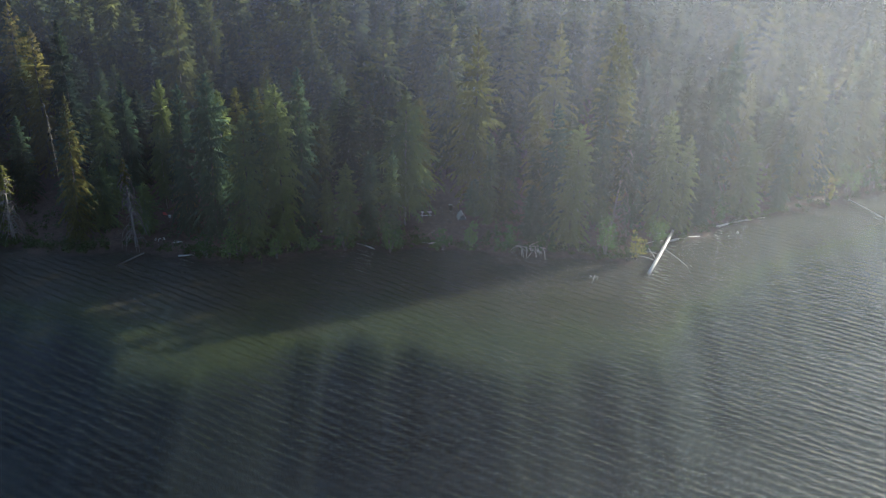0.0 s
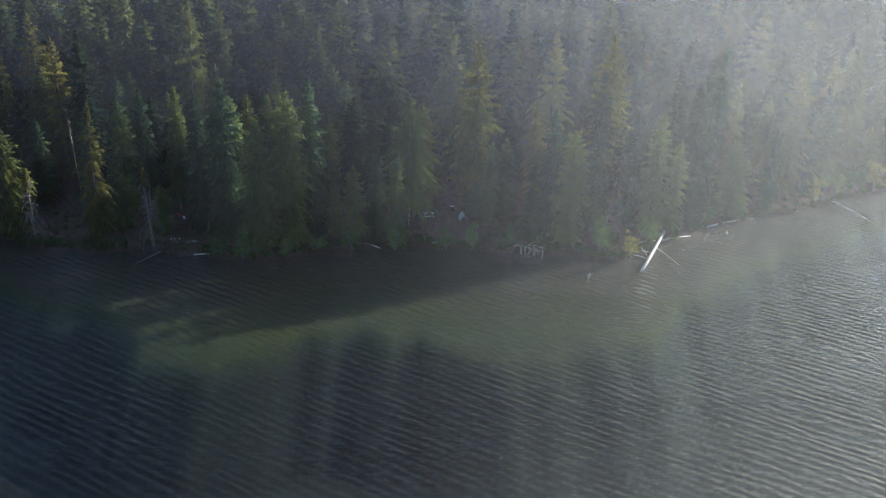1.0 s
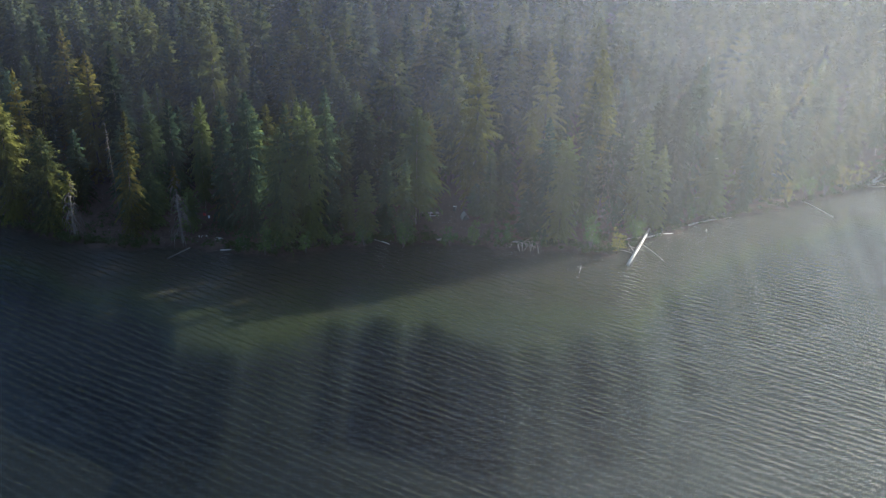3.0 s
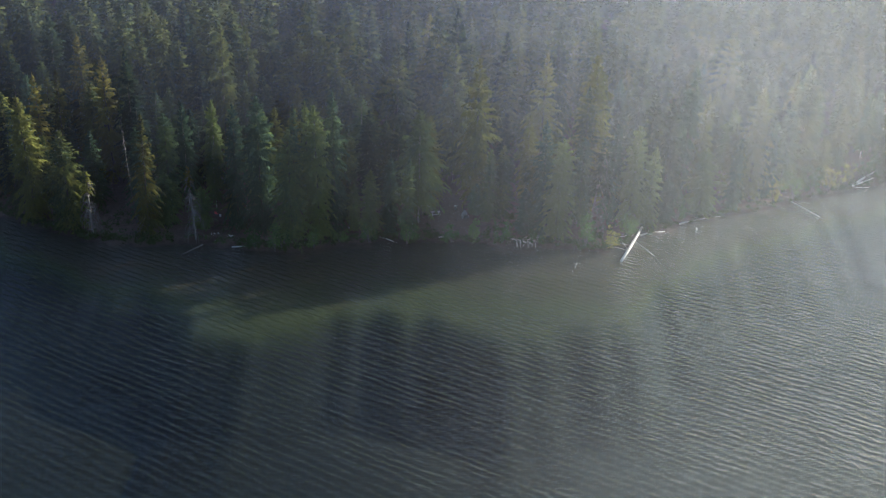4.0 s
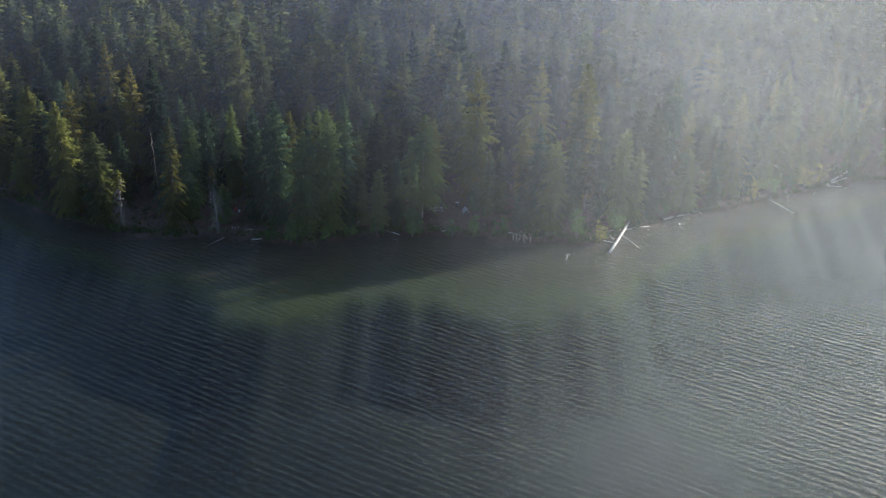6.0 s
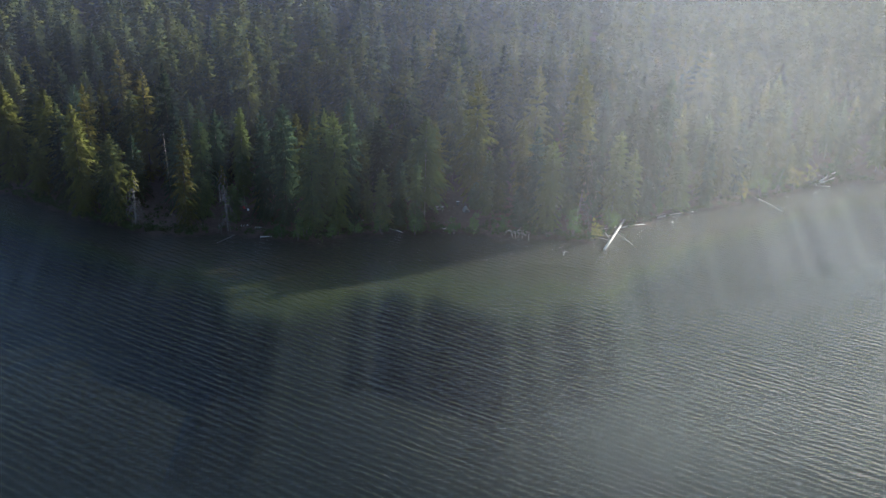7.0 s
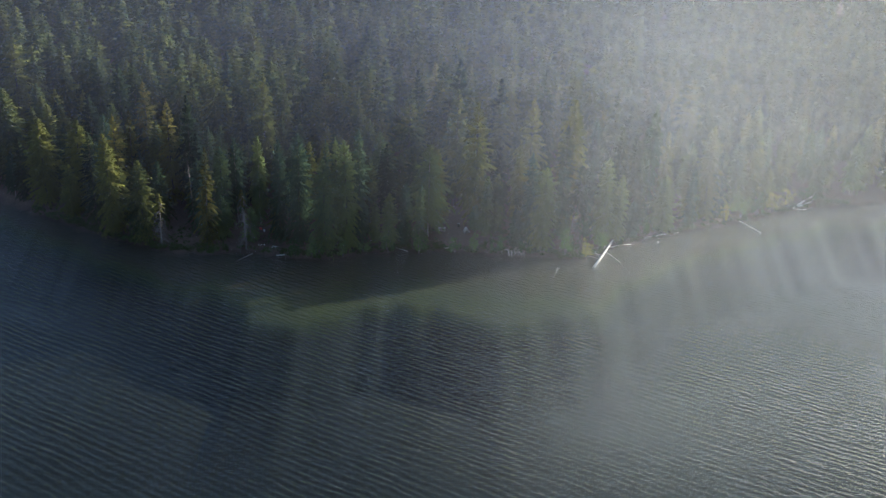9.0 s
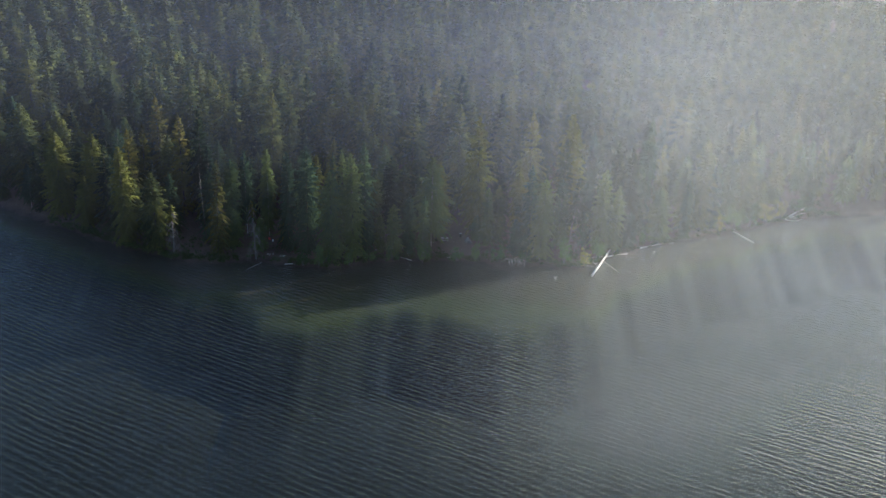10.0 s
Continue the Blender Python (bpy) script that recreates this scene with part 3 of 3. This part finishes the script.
for k in range(34):
    a = rng.uniform(-2.6, 0.4)
    l_ = rng.uniform(1.2, 3.4)
    x0, y0 = 13.0 + rng.uniform(-2.2, 2.2), 129.6 + rng.uniform(-.6, 1.0)
    rows.append(((x0, y0, .7 + rng.uniform(0, .6)), (x0 + l_ * math.cos(a) * .6, y0 + l_ * math.sin(a) * .8, rng.uniform(-.1, 1.6)), rng.uniform(.03, .075)))
sticks("dead_brush", rows, "grey dead brush fallen over the bank into the water", mat=PALE_BARK)
sticks("broken_branches", [((21.5, 121.5, -.6), (21.8, 121.9, .6), .05), ((21.6, 121.6, .1), (22.3, 121.5, .5), .035), ((21.5, 121.5, .1), (21.1, 121.9, .4), .03)], "dead branch sticking up out of the lake")


def dead_tree(name, x, y, h, seed, label, lean=(0.0, 0.0), twigs=70, r=2.2, top=None, from_=0.08, one_side=False, thick=.2, bark=None):
    """A dying conifer: bare trunk with long drooping bare boughs, sometimes a small living top."""
    rng = random.Random(seed)
    thing = tagged(new(name), label, "dead tree", "dead trees of the shore")
    n = 8
    pts = [(lean[0] * h * k / n, lean[1] * h * k / n, h * k / n - (.4 if k == 0 else 0)) for k in range(n + 1)]
    mesh_object("trunk", *tube(pts, [thick * (1 - .9 * k / n) + .015 for k in range(n + 1)], 7), bark or TWIG, thing, smooth=True)
    for k in range(twigs):
        u = rng.uniform(from_, .9)
        a = rng.uniform(-1.1, 0.6) if one_side else rng.uniform(0, 6.283)
        l_ = r * (1.05 - .75 * u) * rng.uniform(.5, 1.15)
        o = Vector((lean[0] * h * u, lean[1] * h * u, h * u))
        d = Vector((math.cos(a), math.sin(a), 0))
        p = [o, o + d * l_ * .45 + Vector((0, 0, .12 * l_)), o + d * l_ * .85 + Vector((0, 0, -.35 * l_)), o + d * l_ + Vector((0, 0, -1.0 * l_))]
        mesh_object("bough", *tube(p, [.08, .06, .045, .02], 4), TWIG, thing)
    if top:
        cr = crown_object("crown", *crown(rng, top[0], top[1], 0, top[2], 7, 9, .45, .42, .2), top[3], thing)
        cr.location = (lean[0] * h, lean[1] * h, h - top[0] * .82)
    thing.matrix_world = pose(x, y, max(at_ground(x, y), .05))
    return thing


dead_tree("dead_tree", -45.2, 126.9, 13.2, 61, "grey dead conifer with bare drooping boughs and a small green top", (-.05, 0), 90, 2.6, (3.4, 1.3, 9, NEEDLE_SUNLIT))
dead_tree("dead_tree", -63.5, 127.2, 11.5, 62, "grey half-dead conifer with bare drooping boughs", (0, 0), 70, 2.2, (4, 1.2, 9, NEEDLE))
dead_tree("dead_tree", -57.5, 133.0, 19.3, 63, "slim bare dead trunk leaning among living trees", (-.06, .02), 14, .9, from_=.7, thick=.06, bark=BARK)
dead_tree("leaning_fir", 25.8, 136.0, 16.5, 64, "leaning fir with grey trunk, bare lower boughs and olive-green crown", (.10, .02), 34, 3.4, (10.5, 2.7, 22, NEEDLE), one_side=True, thick=.2, bark=TWIG)


# ---- undergrowth along the bank ----
def undergrowth(seed, count):
    rng = np.random.default_rng(seed)
    x = rng.uniform(-100, 105, count)
    s_ = np.where(rng.uniform(0, 1, count) < .55, rng.uniform(0.1, 1.8, count), rng.uniform(1, 12, count))
    y = shore(x) + s_
    open_ = ((x - 1.5) ** 2 / 40 + (y - 139) ** 2 / 60 > 1) & ~((x > -49) & (x < -38) & (rng.uniform(0, 1, count) < .75))
    open_ &= (x < 34) | (rng.uniform(0, 1, count) < .4)
    x, y = x[open_], y[open_]
    per = 34
    n = len(x) * per
    size = np.repeat(rng.uniform(.35, 1.25, len(x)), per)
    d = rng.normal(0, 1, (n, 3))
    d /= np.linalg.norm(d, axis=1)[:, None]
    d *= (rng.uniform(.2, 1, n) * size)[:, None]
    p = np.stack([np.repeat(x, per), np.repeat(y, per), np.repeat(np.maximum(height(x, y), .05), per) + size * .55], 1) + d * np.array([1, 1, .7])
    u = rng.normal(0, 1, (n, 3)); u /= np.linalg.norm(u, axis=1)[:, None]
    w = np.cross(u, rng.normal(0, 1, (n, 3))); w /= np.linalg.norm(w, axis=1)[:, None]
    q = rng.uniform(.10, .24, n)[:, None]
    v = np.stack([p - u * q, p + w * q * .5, p + u * q, p - w * q * .5], 1).reshape(-1, 3)
    ob = mesh_object("undergrowth", v, np.arange(len(v)).reshape(-1, 4), WEED)
    return tagged(ob, "low dark green shrubs and weeds along the bank", "undergrowth", kind="stuff")


undergrowth(31, 1500)


# ---- camp under the trees ----
def plain(name, rgb, rough=0.7, spread=0.12):
    return surface(name, [(.2, tuple(c * (1 - spread) for c in rgb)), (.8, tuple(min(1, c * (1 + spread)) for c in rgb))], scale=3, rough=rough, bump=.15)


CANVAS, RED, DARK, PLANK = plain("pale_canvas", (.40, .40, .39)), plain("red_canvas", (.42, .07, .06)), plain("black_metal", (.03, .03, .032)), plain("grey_planks", (.32, .29, .26), .8, .3)
WHITE = plain("white_plastic", (.75, .75, .73), .4)


def box(lo, hi, bevel=0.0):
    bm = bmesh.new()
    bmesh.ops.create_cube(bm, size=1)
    for v in bm.verts:
        v.co = Vector([(lo[k] + hi[k]) / 2 + v.co[k] * (hi[k] - lo[k]) for k in range(3)])
    if bevel:
        bmesh.ops.bevel(bm, geom=bm.edges[:], offset=bevel, segments=2, affect='EDGES')
    return bm


def part(name, bm, mat, parent, label=""):
    me = bpy.data.meshes.new(name)
    bm.to_mesh(me)
    bm.free()
    me.materials.append(mat)
    ob = new(name, me)
    ob.parent = parent
    return tagged(ob, label)


def tent(x, y, turn):
    thing = tagged(new("tent"), "small pale ridge tent pitched in the clearing", "tent")
    def shell(w, l_, h, thick):
        bm = bmesh.new()
        rows_ = []
        for yy in (-l_ / 2, l_ / 2):
            rows_.append([bm.verts.new((w / 2 * c, yy, h * z)) for c, z in ((-1, 0), (-.66, .5), (-.25, .88), (0, 1), (.25, .88), (.66, .5), (1, 0))])
        for k in range(6):
            bm.faces.new((rows_[0][k], rows_[0][k + 1], rows_[1][k + 1], rows_[1][k]))
        bmesh.ops.solidify(bm, geom=bm.faces[:], thickness=thick)
        return bm
    part("fly_sheet", shell(1.3, 1.7, 1.0, .03), CANVAS, thing)
    bm = bmesh.new()
    bm.faces.new([bm.verts.new((.54 * c, .78, .88 * z)) for c, z in ((-1, 0), (-.6, .5), (0, .95), (.6, .5), (1, 0))])
    bmesh.ops.solidify(bm, geom=bm.faces[:], thickness=.02)
    part("back_wall", bm, CANVAS, thing)
    part("groundsheet", box((-.6, -.8, .0), (.6, .8, .03)), DARK, thing)
    thing.matrix_world = pose(x, y, at_ground(x, y, -.02), 0, 0, turn)


def picnic_table(x, y, turn):
    thing = tagged(new("picnic_table"), "weathered grey plank picnic table in the clearing", "table")
    for k in range(4):
        part("tabletop_board", box((-.9, -.36 + .185 * k, .72), (.9, -.19 + .185 * k, .76), .006), PLANK, thing)
    for sgn in (-1, 1):
        part("bench_board", box((-.9, sgn * .72 - .13, .43), (.9, sgn * .72 + .13, .47), .006), PLANK, thing)
        part("cross_beam", box((sgn * .6 - .03, -.8, .36), (sgn * .6 + .03, .8, .43), .005), PLANK, thing)
        for side in (-1, 1):
            v, f = tube([(sgn * .6, side * .55, 0), (sgn * .6, side * .22, .72)], [.055, .055], 4)
            mesh_object("leg", v, f, PLANK, thing)
    thing.matrix_world = pose(x, y, at_ground(x, y, 0), 0, 0, turn)


def fire_barrel(x, y):
    thing = tagged(new("fire_barrel"), "black metal fire barrel standing in the clearing", "barrel")
    mesh_object("drum", *tube([(0, 0, 0), (0, 0, .28), (0, 0, .3), (0, 0, .6), (0, 0, .62), (0, 0, .9)], [.3, .3, .32, .3, .32, .3], 18), DARK, thing)
    part("rim", box((-.33, -.03, .9), (.33, .03, .94), .01), WHITE, thing, "pale ash-covered cross bar")
    thing.matrix_world = pose(x, y, at_ground(x, y, 0))


def camp_chair(x, y, turn):
    thing = tagged(new("camp_chair"), "red canvas folding chair on the forest floor", "chair")
    part("seat", box((-.27, -.25, .40), (.27, .25, .44), .015), RED, thing)
    part("backrest", box((-.27, .22, .44), (.27, .27, .92), .015), RED, thing)
    for sx in (-1, 1):
        for sy in (-1, 1):
            mesh_object("leg", *tube([(sx * .25, sy * .24, 0), (sx * .25, sy * .22, .42)], [.018, .018], 6), DARK, thing)
    thing.matrix_world = pose(x, y, at_ground(x, y, 0), 0, 0, turn)


def bucket(x, y):
    thing = tagged(new("bucket"), "white plastic bucket beside a red folding chair", "bucket")
    mesh_object("pail", *tube([(0, 0, 0), (0, 0, .36), (0, 0, .38)], [.15, .19, .205], 16), WHITE, thing)
    mesh_object("handle", *tube([(.2 * math.cos(a), 0, .38 + .17 * math.sin(a)) for a in [math.pi * k / 8 for k in range(9)]], [.008] * 9, 5), DARK, thing)
    thing.matrix_world = pose(x, y, at_ground(x, y, 0))


tent(2.8, 139.9, 12)
picnic_table(-2.9, 140.4, 8)
fire_barrel(1.0, 143.0)
camp_chair(-43.9, 137.6, 160)
bucket(-43.2, 137.5)


def float_buoy(x, y):
    thing = tagged(new("buoy"), "small pale marker buoy floating near the bank", "buoy")
    mesh_object("body", *tube([(0, 0, -.25), (0, 0, -.1), (0, 0, .12), (0, 0, .22)], [.08, .17, .16, .06], 14), PLANK, thing, smooth=True)
    mesh_object("mast", *tube([(0, 0, .2), (0, 0, .5)], [.025, .02], 6), PLANK, thing)
    thing.matrix_world = pose(x, y, 0)


float_buoy(47.2, 140.2)


# ---- mist: thin sheets painted as lit haze, denser white for the glow towards the sun, blue for sky-lit air, thinning out above the trees ----
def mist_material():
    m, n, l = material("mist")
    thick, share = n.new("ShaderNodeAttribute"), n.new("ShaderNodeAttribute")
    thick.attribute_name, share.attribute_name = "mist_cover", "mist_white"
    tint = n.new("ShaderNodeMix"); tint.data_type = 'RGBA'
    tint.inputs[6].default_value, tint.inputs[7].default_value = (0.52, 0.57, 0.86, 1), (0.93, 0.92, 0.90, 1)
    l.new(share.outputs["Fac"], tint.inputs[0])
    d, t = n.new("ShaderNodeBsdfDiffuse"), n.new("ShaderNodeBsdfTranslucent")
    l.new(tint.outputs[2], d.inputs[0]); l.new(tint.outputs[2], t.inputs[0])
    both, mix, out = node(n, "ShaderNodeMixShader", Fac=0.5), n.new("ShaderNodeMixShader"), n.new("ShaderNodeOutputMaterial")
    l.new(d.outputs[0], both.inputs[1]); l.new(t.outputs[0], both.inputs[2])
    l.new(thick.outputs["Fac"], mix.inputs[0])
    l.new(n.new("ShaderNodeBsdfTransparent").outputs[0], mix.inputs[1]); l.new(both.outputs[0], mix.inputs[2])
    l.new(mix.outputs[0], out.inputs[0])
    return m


# Blue of sky-lit air put into the sheets, by x
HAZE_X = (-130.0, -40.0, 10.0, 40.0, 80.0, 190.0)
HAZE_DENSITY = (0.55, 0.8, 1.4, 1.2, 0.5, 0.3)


def mist_sheet(mat, y, strength, haze, tall, middle):
    """One sheet painted as haze at depth y: it swells towards the sun for the glow there, from a thin foot to full
    strength and out again at its top.
    """
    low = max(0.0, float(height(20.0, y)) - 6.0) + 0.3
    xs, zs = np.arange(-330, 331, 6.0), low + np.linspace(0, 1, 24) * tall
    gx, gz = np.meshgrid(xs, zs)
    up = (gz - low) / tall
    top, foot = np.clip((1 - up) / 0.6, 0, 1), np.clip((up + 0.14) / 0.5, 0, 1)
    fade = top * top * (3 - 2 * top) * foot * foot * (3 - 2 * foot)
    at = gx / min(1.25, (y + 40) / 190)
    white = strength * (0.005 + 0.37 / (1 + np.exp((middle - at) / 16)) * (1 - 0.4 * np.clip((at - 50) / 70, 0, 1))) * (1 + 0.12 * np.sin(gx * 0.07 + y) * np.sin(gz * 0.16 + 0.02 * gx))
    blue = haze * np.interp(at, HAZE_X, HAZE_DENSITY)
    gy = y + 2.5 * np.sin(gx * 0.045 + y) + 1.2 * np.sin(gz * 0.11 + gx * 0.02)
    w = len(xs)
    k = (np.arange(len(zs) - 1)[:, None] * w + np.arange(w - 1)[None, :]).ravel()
    ob = mesh_object("mist_sheet", np.stack([gx.ravel(), gy.ravel(), gz.ravel()], 1), np.stack([k, k + 1, k + 1 + w, k + w], 1), mat, smooth=True)
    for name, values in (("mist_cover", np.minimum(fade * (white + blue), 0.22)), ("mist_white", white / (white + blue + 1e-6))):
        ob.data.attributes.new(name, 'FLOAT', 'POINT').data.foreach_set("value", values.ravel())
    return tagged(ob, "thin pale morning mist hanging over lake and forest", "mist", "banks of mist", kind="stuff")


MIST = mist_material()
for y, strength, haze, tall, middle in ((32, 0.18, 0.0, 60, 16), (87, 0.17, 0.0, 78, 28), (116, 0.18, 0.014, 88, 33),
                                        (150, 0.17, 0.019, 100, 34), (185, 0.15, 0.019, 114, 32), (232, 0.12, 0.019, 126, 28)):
    mist_sheet(MIST, y, strength, haze, tall, middle)
